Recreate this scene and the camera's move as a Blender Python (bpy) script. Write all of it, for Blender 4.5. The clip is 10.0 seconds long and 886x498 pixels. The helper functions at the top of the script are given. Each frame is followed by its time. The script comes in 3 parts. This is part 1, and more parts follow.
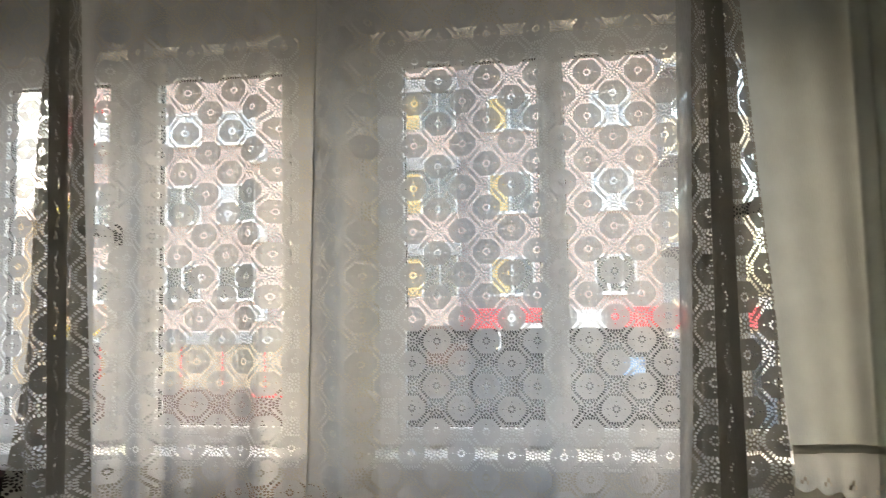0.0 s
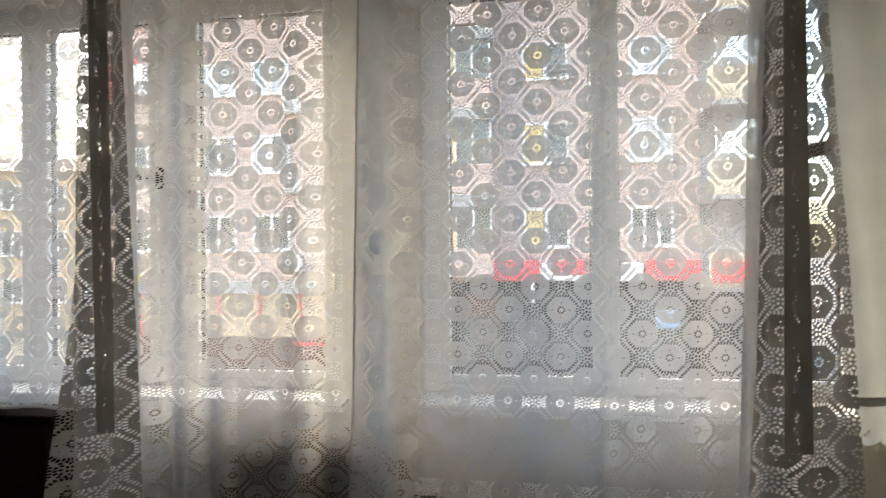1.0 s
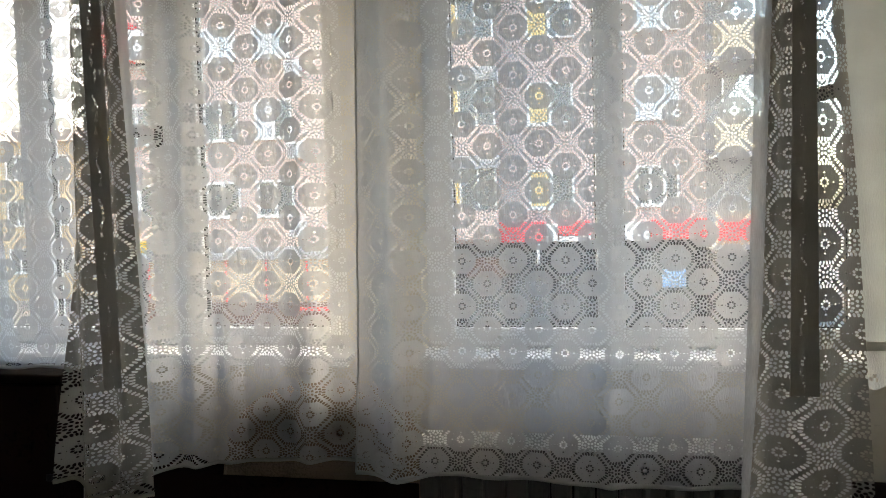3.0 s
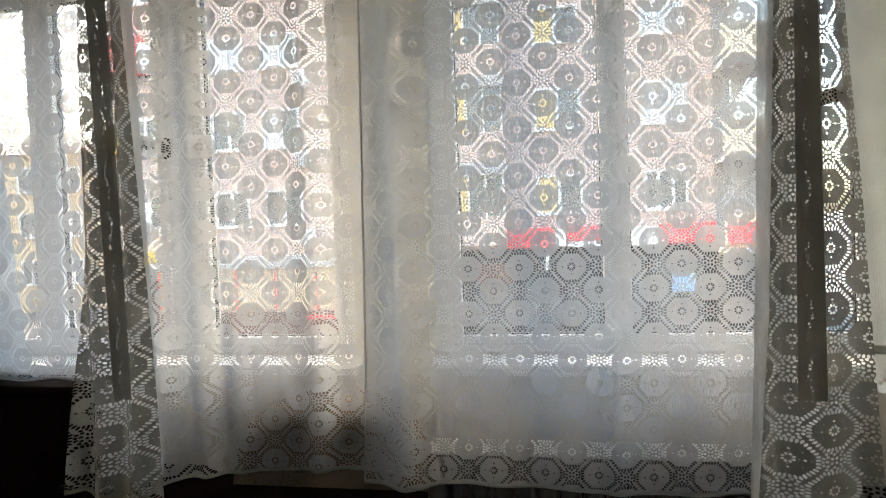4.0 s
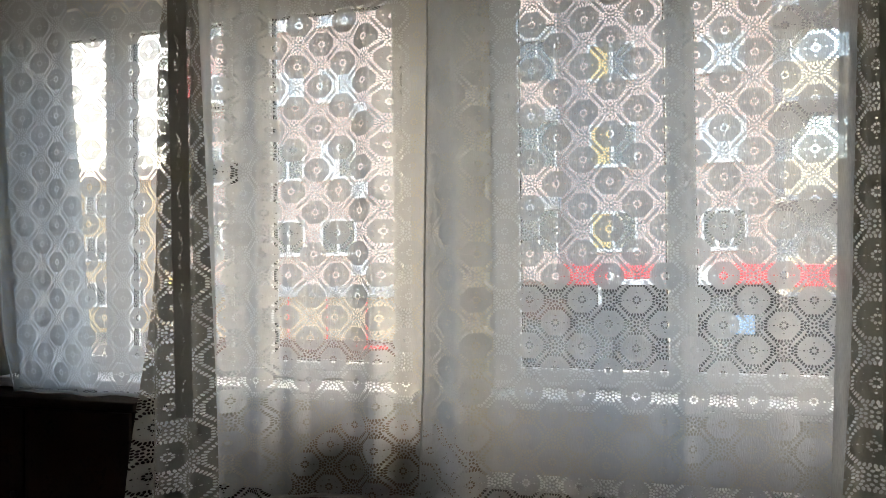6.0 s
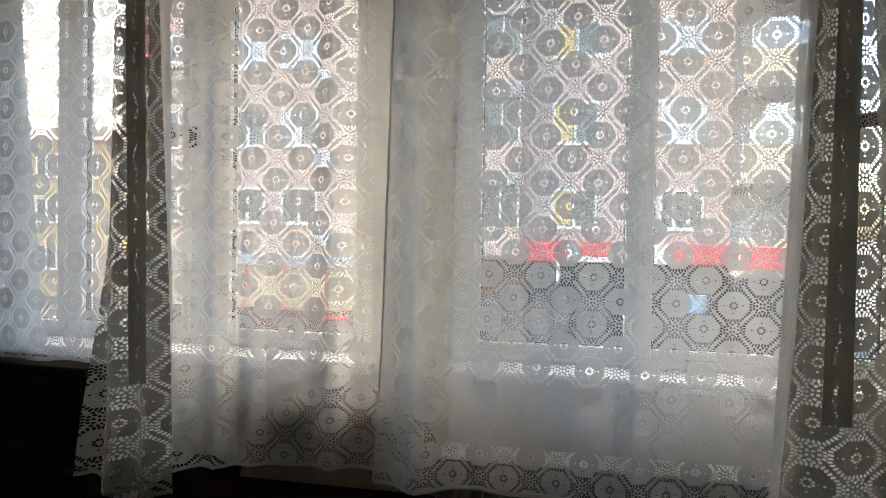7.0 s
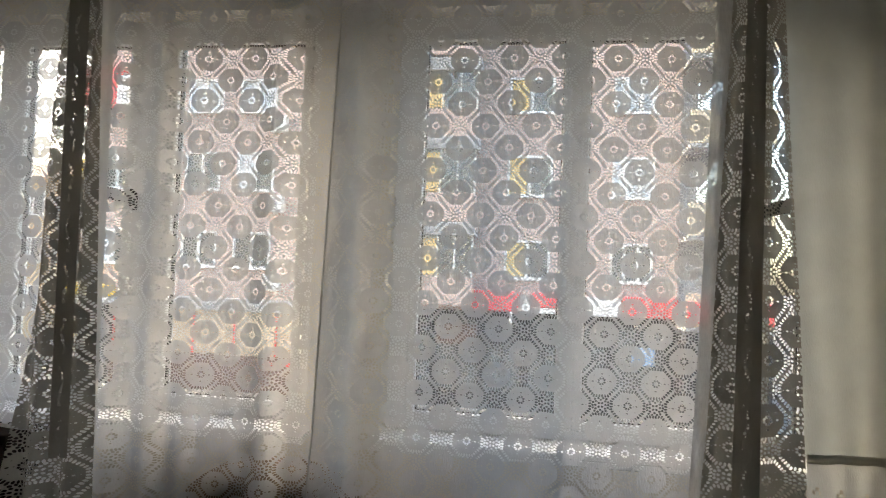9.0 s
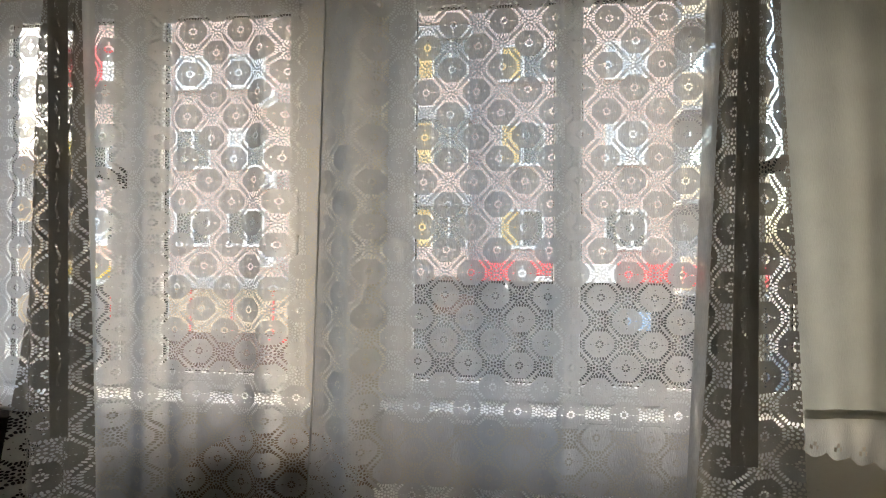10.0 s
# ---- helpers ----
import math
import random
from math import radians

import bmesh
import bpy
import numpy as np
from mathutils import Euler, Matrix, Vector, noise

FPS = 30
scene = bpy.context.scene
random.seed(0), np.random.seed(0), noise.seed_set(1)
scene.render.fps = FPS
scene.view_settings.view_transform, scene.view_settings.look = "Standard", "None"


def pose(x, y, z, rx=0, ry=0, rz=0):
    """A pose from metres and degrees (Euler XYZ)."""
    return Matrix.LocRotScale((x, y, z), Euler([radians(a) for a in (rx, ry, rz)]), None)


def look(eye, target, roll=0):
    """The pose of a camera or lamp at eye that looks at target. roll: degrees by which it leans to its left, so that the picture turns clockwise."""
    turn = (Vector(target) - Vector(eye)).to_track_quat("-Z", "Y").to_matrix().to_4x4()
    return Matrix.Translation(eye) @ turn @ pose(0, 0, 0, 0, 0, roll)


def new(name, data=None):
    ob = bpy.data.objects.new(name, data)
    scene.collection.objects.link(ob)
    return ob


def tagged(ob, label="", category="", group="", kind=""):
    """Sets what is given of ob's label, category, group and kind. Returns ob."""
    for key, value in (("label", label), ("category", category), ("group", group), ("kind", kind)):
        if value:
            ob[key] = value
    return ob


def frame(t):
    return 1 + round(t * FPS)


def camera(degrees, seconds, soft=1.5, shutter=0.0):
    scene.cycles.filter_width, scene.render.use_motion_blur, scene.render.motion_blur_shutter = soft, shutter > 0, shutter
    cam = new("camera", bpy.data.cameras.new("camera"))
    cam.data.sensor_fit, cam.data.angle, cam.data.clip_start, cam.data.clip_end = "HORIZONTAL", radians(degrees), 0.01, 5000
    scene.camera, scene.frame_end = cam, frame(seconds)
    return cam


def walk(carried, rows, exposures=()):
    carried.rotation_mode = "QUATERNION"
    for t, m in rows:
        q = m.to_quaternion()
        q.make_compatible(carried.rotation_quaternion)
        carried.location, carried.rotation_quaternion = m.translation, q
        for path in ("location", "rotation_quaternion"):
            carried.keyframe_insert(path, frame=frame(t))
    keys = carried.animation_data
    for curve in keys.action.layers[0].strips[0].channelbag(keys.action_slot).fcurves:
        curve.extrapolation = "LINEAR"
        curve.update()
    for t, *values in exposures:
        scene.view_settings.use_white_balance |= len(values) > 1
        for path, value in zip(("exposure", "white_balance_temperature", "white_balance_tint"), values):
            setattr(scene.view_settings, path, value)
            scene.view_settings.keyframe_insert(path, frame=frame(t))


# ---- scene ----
cam = camera(64.0, 10.0, soft=0.7, shutter=0.3)
PATH = [
    (0, (0.476, -2.512, 1.392), (0.206, -0.536, 1.537), -1.0),
    (0.5, (0.473, -2.484, 1.391), (0.313, -0.492, 1.466), 0.1),
    (1, (0.421, -2.451, 1.369), (0.059, -0.484, 1.381), -0.6),
    (1.5, (0.421, -2.462, 1.351), (-0.025, -0.514, 1.287), -1.7),
    (2, (0.406, -2.44, 1.344), (0.004, -0.482, 1.3), -1.1),
    (2.5, (0.408, -2.415, 1.329), (0.01, -0.457, 1.235), -1.1),
    (2.7, (0.416, -2.427, 1.331), (0.028, -0.460, 1.236), -1.4),
    (3.8, (0.432, -2.438, 1.337), (0.060, -0.477, 1.268), -1.6),
    (4, (0.435, -2.438, 1.338), (0.032, -0.48, 1.268), -2.3),
    (4.5, (0.428, -2.436, 1.332), (0.025, -0.48, 1.233), -1.3),
    (5, (0.399, -2.431, 1.337), (-0.036, -0.48, 1.274), -0.8),
    (5.5, (0.387, -2.407, 1.32), (-0.094, -0.465, 1.32), -1.0),
    (5.7, (0.396, -2.423, 1.322), (-0.159, -0.467, 1.361), -0.5),
    (6.8, (0.400, -2.440, 1.324), (-0.064, -0.481, 1.286), -0.4),
    (7, (0.398, -2.436, 1.323), (-0.033, -0.483, 1.275), 1.0),
    (7.5, (0.421, -2.438, 1.334), (-0.022, -0.488, 1.3), -0.0),
    (8, (0.41, -2.451, 1.35), (-0.033, -0.501, 1.406), 2.7),
    (8.5, (0.443, -2.466, 1.377), (0.034, -0.511, 1.475), 3.6),
    (9, (0.466, -2.468, 1.408), (0.154, -0.494, 1.494), 2.3),
    (9.5, (0.442, -2.439, 1.396), (0.209, -0.452, 1.417), 2.1),
    (10, (0.465, -2.457, 1.399), (0.169, -0.48, 1.405), 0.5),
]
walk(cam, [(t, look(eye, target, roll)) for t, eye, target, roll in PATH], exposures=[(0, 3.61, 7780, 9), (1, 3.64, 7680, 9), (2.5, 3.48, 7480, 8), (4.5, 3.70, 7430, 8), (5.5, 3.62, 7430, 8), (7.5, 3.48, 7480, 8), (8.5, 3.42, 7580, 9), (9, 3.28, 7680, 10), (10, 3.40, 7730, 10)])

# ---- light: bright hazy day, veiled sun along the street, both facades in the shade ----
world = bpy.data.worlds.new("world")
scene.world = world
world.use_nodes = True
_nt = world.node_tree
_sky = _nt.nodes.new("ShaderNodeTexSky")
_sky.sky_type = "NISHITA"
_sky.sun_disc = False
_sky.sun_elevation = radians(28)
_sky.sun_rotation = radians(278)
_sky.air_density, _sky.dust_density, _sky.ozone_density = 1.0, 4.5, 1.2
_nt.links.new(_sky.outputs[0], _nt.nodes["Background"].inputs[0])
_nt.nodes["Background"].inputs[1].default_value = 0.15
_sun = bpy.data.lights.new("sun", "SUN")
_sun.energy, _sun.angle, _sun.color = 0.6, radians(10), (1.0, 0.88, 0.7)
new("sun", _sun).matrix_world = look((-10, 0.75, 5.4), (0, 0, 0))


# ---- materials ----
def mat(name, color, rough=0.7, metal=0.0, var=0.15, scale=6.0, fine=60.0, bump=0.2, spec=0.4):
    m = bpy.data.materials.new(name)
    m.use_nodes = True
    nt = m.node_tree
    b = nt.nodes["Principled BSDF"]
    b.inputs["Roughness"].default_value, b.inputs["Metallic"].default_value = rough, metal
    b.inputs["Specular IOR Level"].default_value = spec
    co = nt.nodes.new("ShaderNodeTexCoord")
    n1, n2 = nt.nodes.new("ShaderNodeTexNoise"), nt.nodes.new("ShaderNodeTexNoise")
    n1.inputs["Scale"].default_value, n2.inputs["Scale"].default_value = scale, fine
    n1.inputs["Detail"].default_value, n2.inputs["Detail"].default_value = 5, 3
    add = nt.nodes.new("ShaderNodeMath")
    add.operation = "ADD"
    info = nt.nodes.new("ShaderNodeObjectInfo")
    add2 = nt.nodes.new("ShaderNodeMath")
    add2.operation = "MULTIPLY_ADD"
    ramp = nt.nodes.new("ShaderNodeValToRGB")
    lo = [c * (1 - var) for c in color]
    hi = [min(1, c * (1 + var)) for c in color]
    ramp.color_ramp.elements[0].position, ramp.color_ramp.elements[1].position = 0.75, 1.45 / 1.5
    ramp.color_ramp.elements[0].color, ramp.color_ramp.elements[1].color = (*lo, 1), (*hi, 1)
    bm = nt.nodes.new("ShaderNodeBump")
    bm.inputs["Strength"].default_value, bm.inputs["Distance"].default_value = bump, 0.004
    for n in (n1, n2):
        nt.links.new(co.outputs["Object"], n.inputs["Vector"])
    nt.links.new(n1.outputs[0], add.inputs[0])
    nt.links.new(n2.outputs[0], add.inputs[1])
    nt.links.new(info.outputs["Random"], add2.inputs[0])
    nt.links.new(add.outputs[0], add2.inputs[2])
    add2.inputs[1].default_value = 0.12
    nt.links.new(add2.outputs[0], ramp.inputs[0])
    nt.links.new(ramp.outputs[0], b.inputs["Base Color"])
    nt.links.new(n2.outputs[0], bm.inputs["Height"])
    nt.links.new(bm.outputs[0], b.inputs["Normal"])
    return m


def cloth(name, color, through_light, holes):
    """Woven cloth: some light passes straight between the threads, some is scattered through."""
    m = bpy.data.materials.new(name)
    m.use_nodes = True
    nt = m.node_tree
    nt.nodes.remove(nt.nodes["Principled BSDF"])
    out = nt.nodes["Material Output"]
    dif, tra, cl = (nt.nodes.new("ShaderNodeBsdf" + k) for k in ("Diffuse", "Translucent", "Transparent"))
    co = nt.nodes.new("ShaderNodeTexCoord")
    n1 = nt.nodes.new("ShaderNodeTexNoise")
    n1.inputs["Scale"].default_value, n1.inputs["Detail"].default_value = 9.0, 6
    mp = nt.nodes.new("ShaderNodeMapping")
    mp.inputs["Scale"].default_value = (420, 420, 60)
    n2 = nt.nodes.new("ShaderNodeTexNoise")
    n2.inputs["Scale"].default_value, n2.inputs["Detail"].default_value = 1.0, 2
    ramp = nt.nodes.new("ShaderNodeValToRGB")
    ramp.color_ramp.elements[0].position, ramp.color_ramp.elements[1].position = 0.3, 0.7
    ramp.color_ramp.elements[0].color = (*[c * 0.88 for c in color], 1)
    ramp.color_ramp.elements[1].color = (*color, 1)
    bmp = nt.nodes.new("ShaderNodeBump")
    bmp.inputs["Strength"].default_value, bmp.inputs["Distance"].default_value = 0.35, 0.002
    m1, m2 = nt.nodes.new("ShaderNodeMixShader"), nt.nodes.new("ShaderNodeMixShader")
    m1.inputs[0].default_value = through_light
    mr = nt.nodes.new("ShaderNodeMapRange")
    mr.inputs["From Min"].default_value, mr.inputs["From Max"].default_value = 0.3, 0.7
    mr.inputs["To Min"].default_value, mr.inputs["To Max"].default_value = holes * 0.7, holes * 1.3
    L = nt.links.new
    L(co.outputs["Object"], n1.inputs["Vector"])
    L(co.outputs["Object"], mp.inputs["Vector"])
    L(mp.outputs[0], n2.inputs["Vector"])
    L(n1.outputs[0], ramp.inputs[0])
    L(n2.outputs[0], bmp.inputs["Height"])
    L(n2.outputs[0], mr.inputs["Value"])
    for s in (dif, tra):
        L(ramp.outputs[0], s.inputs["Color"])
        L(bmp.outputs[0], s.inputs["Normal"])
    L(dif.outputs[0], m1.inputs[1])
    L(tra.outputs[0], m1.inputs[2])
    L(mr.outputs[0], m2.inputs[0])
    L(m1.outputs[0], m2.inputs[1])
    L(cl.outputs[0], m2.inputs[2])
    L(m2.outputs[0], out.inputs["Surface"])
    return m


def glass(name, tint=(0.97, 0.985, 0.98), gloss=0.05):
    m = bpy.data.materials.new(name)
    m.use_nodes = True
    nt = m.node_tree
    nt.nodes.remove(nt.nodes["Principled BSDF"])
    g, c, mix = nt.nodes.new("ShaderNodeBsdfGlossy"), nt.nodes.new("ShaderNodeBsdfTransparent"), nt.nodes.new("ShaderNodeMixShader")
    g.inputs["Roughness"].default_value = 0.02
    c.inputs["Color"].default_value = (*tint, 1)
    mix.inputs[0].default_value = gloss
    nt.links.new(c.outputs[0], mix.inputs[1])
    nt.links.new(g.outputs[0], mix.inputs[2])
    nt.links.new(mix.outputs[0], nt.nodes["Material Output"].inputs["Surface"])
    return m


M_LACE = cloth("white_lace", (0.77, 0.765, 0.76), 0.37, 0.065)
M_LACE_LINING = cloth("lace_lining", (0.88, 0.89, 0.9), 0.62, 0.012)
# white lace of the doubled ends, with their shade put into the taupe
M_LACE_SHADED = cloth("shaded_lace", (0.44, 0.415, 0.36), 0.4, 0.03)
M_LACE_BACK = cloth("lace_back", (0.8, 0.79, 0.76), 0.62, 0.08)
M_LACE_HEM = cloth("lace_hem", (0.8, 0.8, 0.78), 0.4, 0.12)
M_LACE_EDGE = cloth("lace_edge", (0.74, 0.74, 0.72), 0.4, 0.22)
M_COTTON = cloth("white_cotton", (0.66, 0.7, 0.67), 0.25, 0.01)
M_TAPE = cloth("grey_tape", (0.66, 0.66, 0.62), 0.3, 0.02)
M_TRIM = cloth("white_trim", (0.66, 0.68, 0.66), 0.3, 0.04)
M_WALL = mat("wallpaper", (0.66, 0.63, 0.56), 0.9, var=0.1, scale=3, fine=90)
M_WALL_BACK = mat("grey_wallpaper", (0.6, 0.6, 0.59), 0.9, var=0.1, scale=3, fine=90)
M_CEIL = mat("ceiling_paint", (0.7, 0.69, 0.65), 0.9, var=0.05, scale=2)
M_FLOOR = mat("floor_wood", (0.34, 0.3, 0.26), 0.5, var=0.3, scale=4)
M_PVC = mat("white_pvc", (0.78, 0.79, 0.79), 0.35, var=0.04, scale=3, fine=30, bump=0.03)
M_SILL = mat("sill_paint", (0.82, 0.83, 0.82), 0.3, var=0.05, scale=4, bump=0.05)
M_HANDLE = mat("handle_metal", (0.04, 0.037, 0.034), 0.4, 0.3, var=0.1)
M_GLASS = glass("window_glass")
M_RAD = mat("radiator_enamel", (0.14, 0.135, 0.13), 0.45, var=0.15, scale=5)
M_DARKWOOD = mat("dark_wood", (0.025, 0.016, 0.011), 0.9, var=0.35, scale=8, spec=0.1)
M_UPH = mat("brown_upholstery", (0.26, 0.2, 0.15), 0.95, var=0.25, scale=5, fine=140, bump=0.5)
M_FACADE = mat("pink_plaster", (0.46, 0.35, 0.32), 0.9, var=0.12, scale=0.7, fine=9)
M_FACADE_L = mat("cream_plaster", (0.6, 0.5, 0.38), 0.9, var=0.1, scale=0.7, fine=9)
M_CONC = mat("grey_concrete", (0.3, 0.3, 0.31), 0.9, var=0.2, scale=0.9, fine=8)
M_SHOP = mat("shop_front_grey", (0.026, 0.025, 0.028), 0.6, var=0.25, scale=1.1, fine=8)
M_SHOP2 = mat("shop_front_brown", (0.1, 0.06, 0.052), 0.7, var=0.2, scale=1.1, fine=8)
M_SHOPL = mat("shop_front_cream", (0.42, 0.325, 0.235), 0.8, var=0.15, scale=1.0, fine=8)
M_WHITE = mat("white_frame", (0.8, 0.8, 0.8), 0.5, var=0.05)
M_RED = mat("red_sign", (0.64, 0.08, 0.085), 0.5, var=0.1, scale=1.5)
M_YEL = mat("yellow_panel", (0.75, 0.5, 0.06), 0.5, var=0.1, scale=2)
M_BLUE = mat("blue_sign", (0.26, 0.4, 0.58), 0.5, var=0.1, scale=2)
M_ORANGE = mat("ochre_drape", (0.6, 0.43, 0.2), 0.9, var=0.2, scale=3)
M_PALE = mat("pale_drape", (0.7, 0.72, 0.75), 0.9, var=0.1, scale=3)
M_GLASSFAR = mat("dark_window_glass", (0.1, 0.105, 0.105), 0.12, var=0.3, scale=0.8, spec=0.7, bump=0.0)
# far window glass with the reflected sky painted in as a pale colour
M_GLASSSKY = mat("sky_reflection_glass", (0.47, 0.48, 0.5), 0.12, var=0.2, scale=0.8, spec=0.7, bump=0.0)
M_ROAD = mat("asphalt", (0.05, 0.05, 0.052), 0.9, var=0.25, scale=0.6, fine=20)
M_PAVE = mat("pavement_stone", (0.16, 0.155, 0.15), 0.9, var=0.2, scale=0.8, fine=10)
M_ROOF = mat("roof_sheet", (0.25, 0.17, 0.13), 0.7, var=0.2, scale=0.7)
M_TAN = mat("tan_plaster", (0.55, 0.42, 0.26), 0.9, var=0.12, scale=0.5, fine=7)


# ---- builders ----
def part(name, bm, material, parent=None, label=""):
    me = bpy.data.meshes.new(name)
    bm.to_mesh(me)
    bm.free()
    me.materials.append(material)
    ob = new(name, me)
    if parent is not None:
        ob.parent = parent
    if label:
        ob["label"] = label
    return ob


def box(x0, y0, z0, x1, y1, z1, bev=0.0, bm=None):
    bm = bm or bmesh.new()
    g = bmesh.ops.create_cube(bm, size=1.0)["verts"]
    for v in g:
        v.co = Vector(((x0 + x1) / 2 + v.co.x * (x1 - x0), (y0 + y1) / 2 + v.co.y * (y1 - y0), (z0 + z1) / 2 + v.co.z * (z1 - z0)))
    if bev:
        es = list({e for v in g for e in v.link_edges})
        bmesh.ops.bevel(bm, geom=es, offset=bev, segments=2, affect="EDGES", profile=0.5)
    return bm


def thing(name, label, category, at=(0, 0, 0), group="", kind=""):
    ob = new(name)
    ob.location = at
    ob.empty_display_size = 0.1
    return tagged(ob, label, category, group, kind)


def mesh_from(name, verts, faces, material, smooth=True, parent=None):
    me = bpy.data.meshes.new(name)
    me.from_pydata(verts, [], faces)
    me.polygons.foreach_set("use_smooth", [smooth] * len(me.polygons))
    me.materials.append(material)
    me.update()
    ob = new(name, me)
    if parent is not None:
        ob.parent = parent
    return ob


# ---- room shell ----
X0, X1, Y0, YW, H = -3.3, 2.7, -4.6, -0.12, 2.66
WIN = [(-2.04, -0.36), (-0.10, 1.34)]          # openings in the window wall
ZS, ZT = 0.86, 2.34                             # sill bottom of the opening, lintel
bm = bmesh.new()
box(X0 - 0.2, YW, 0, X1 + 0.2, 0.10, ZS, bm=bm)
box(X0 - 0.2, YW, ZT, X1 + 0.2, 0.10, H, bm=bm)
for a, b in ((X0 - 0.2, WIN[0][0]), (WIN[0][1], WIN[1][0]), (WIN[1][1], X1 + 0.2)):
    box(a, YW, ZS, b, 0.10, ZT, bm=bm)
tagged(part("wall_north", bm, M_WALL), "beige papered window wall with two openings", "wall", kind="structure")
tagged(part("wall_south", box(X0 - 0.2, Y0 - 0.2, 0, X1 + 0.2, Y0, H), M_WALL_BACK), "pale grey papered back wall of the room", "wall", kind="structure")
tagged(part("wall_west", box(X0 - 0.2, Y0, 0, X0, YW, H), M_WALL_BACK), "pale grey papered side wall of the room", "wall", kind="structure")
tagged(part("wall_east", box(X1, Y0, 0, X1 + 0.2, YW, H), M_WALL_BACK), "pale grey papered side wall of the room", "wall", kind="structure")
tagged(part("floor", box(X0 - 0.2, Y0 - 0.2, -0.2, X1 + 0.2, 0.10, 0), M_FLOOR), "dark brown wooden floor of the room", "floor", kind="structure")
tagged(part("ceiling", box(X0 - 0.2, Y0 - 0.2, H, X1 + 0.2, 0.10, H + 0.2), M_CEIL), "off-white painted ceiling of the room", "ceiling", kind="structure")

# made-up dark panel that darkens the wall below the curtain hems
tagged(part("baseboard", box(-1.33, -0.142, 0, 1.9, -0.1205, 0.5, 0.004), M_DARKWOOD), "tall dark brown panel added to darken the wall under the windows", "baseboard", kind="structure")

GB, GT = 0.95, 2.25                             # glass bottom and top


def window_unit(name, x0, x1, panes, handle_x, handle_dir, label):
    w = thing(name, label, "window", ((x0 + x1) / 2, 0, ZS), kind="structure")
    w.matrix_world.translation = w.location
    mi = Matrix.Translation(-w.location)

    def p(n, bm, m, par=w, lab=""):
        o = part(n, bm, m, par, lab)
        if par is w:
            o.matrix_parent_inverse = mi
        return o
    fr = box(x0, -0.02, ZS + 0.024, x1, 0.05, GB - 0.03, 0.006)
    box(x0, -0.02, GT + 0.03, x1, 0.05, ZT, 0.006, fr)
    edges = [x0] + [v for q in panes for v in q] + [x1]
    for i in range(0, len(edges), 2):
        a, b = edges[i], edges[i + 1]
        a, b = (a if i == 0 else a + 0.03), (b if i == len(edges) - 2 else b - 0.03)
        if b - a > 0.01:
            box(a, -0.02, GB - 0.03, b, 0.05, GT + 0.03, 0.006, fr)
    p("window_frame", fr, M_PVC, lab="white plastic window frame")
    for a, b in panes:
        s = bmesh.new()
        box(a - 0.034, -0.036, GB - 0.034, a, 0.03, GT + 0.034, 0.007, s)
        box(b, -0.036, GB - 0.034, b + 0.034, 0.03, GT + 0.034, 0.007, s)
        box(a, -0.034, GB - 0.034, b, 0.03, GB, 0.007, s)
        box(a, -0.034, GT, b, 0.03, GT + 0.034, 0.007, s)
        p("sash", s, M_PVC, lab="white plastic sash")
        g = p("pane", box(a - 0.004, -0.004, GB - 0.004, b + 0.004, 0.002, GT + 0.004), M_GLASS, lab="clear glass pane")
        g.visible_shadow = False
        gs = bmesh.new()
        for q in ((a, a + 0.004), (b - 0.004, b)):
            box(q[0], -0.012, GB, q[1], 0.01, GT, 0, gs)
        box(a + 0.004, -0.012, GB, b - 0.004, 0.01, GB + 0.004, 0, gs)
        box(a + 0.004, -0.012, GT - 0.004, b - 0.004, 0.01, GT, 0, gs)
        p("gasket", gs, M_HANDLE, lab="black rubber gasket")
    h = box(handle_x - 0.016, -0.046, 1.62, handle_x + 0.016, -0.036, 1.70, 0.004)
    box(handle_x - 0.012, -0.115, 1.645, handle_x + 0.012, -0.044, 1.672, 0.005, h)
    ho = p("handle", h, M_HANDLE, lab="dark turned window handle")
    lv = bmesh.new()
    n = 7
    for i in range(n):
        f = i / n
        xa, xb = handle_x + handle_dir * (0.14 * f - 0.012), handle_x + handle_dir * (0.14 * (i + 1) / n - 0.01)
        dz = 0.018 * math.sin(f * 2.6)
        box(min(xa, xb), -0.13, 1.638 + dz, max(xa, xb), -0.104, 1.682 + dz, 0.005, lv)
    part("lever", lv, M_HANDLE, ho).matrix_parent_inverse = Matrix()
    sl = box(x0 - 0.02, -0.2, ZS, x1 + 0.02, -0.018, ZS + 0.022, 0.006)
    box(x0 - 0.018, -0.198, ZS - 0.018, x1 + 0.018, -0.17, ZS + 0.004, 0.004, sl)
    p("window_sill", sl, M_SILL, lab="white painted window sill")
    out_sill = box(x0, 0.05, ZS + 0.0, x1, 0.17, ZS + 0.03, 0.004)
    p("outer_sill", out_sill, M_SILL, lab="pale metal outer sill")
    return w


window_unit("window_1", WIN[0][0], WIN[0][1], [(-1.905, -1.69), (-1.575, -1.145), (-0.945, -0.457)], -1.095, -1, "white plastic three-part window with a turned handle")
window_unit("window_2", WIN[1][0], WIN[1][1], [(0.0, 0.48), (0.57, 1.05), (1.158, 1.25)], 1.108, 1, "white plastic three-part window behind lace curtains")


# ---- lace ----
PX, PZ = 0.166, 0.149


def ellipse(cx, cy, a, b, ang, n=6):
    ca, sa = math.cos(ang), math.sin(ang)
    return [(cx + a * math.cos(t) * ca - b * math.sin(t) * sa, cy + a * math.cos(t) * sa + b * math.sin(t) * ca) for t in (2 * math.pi * k / n + 0.2 for k in range(n))]


UX, UZ = PX / 285, PZ / 260                     # unit of the pattern drawing


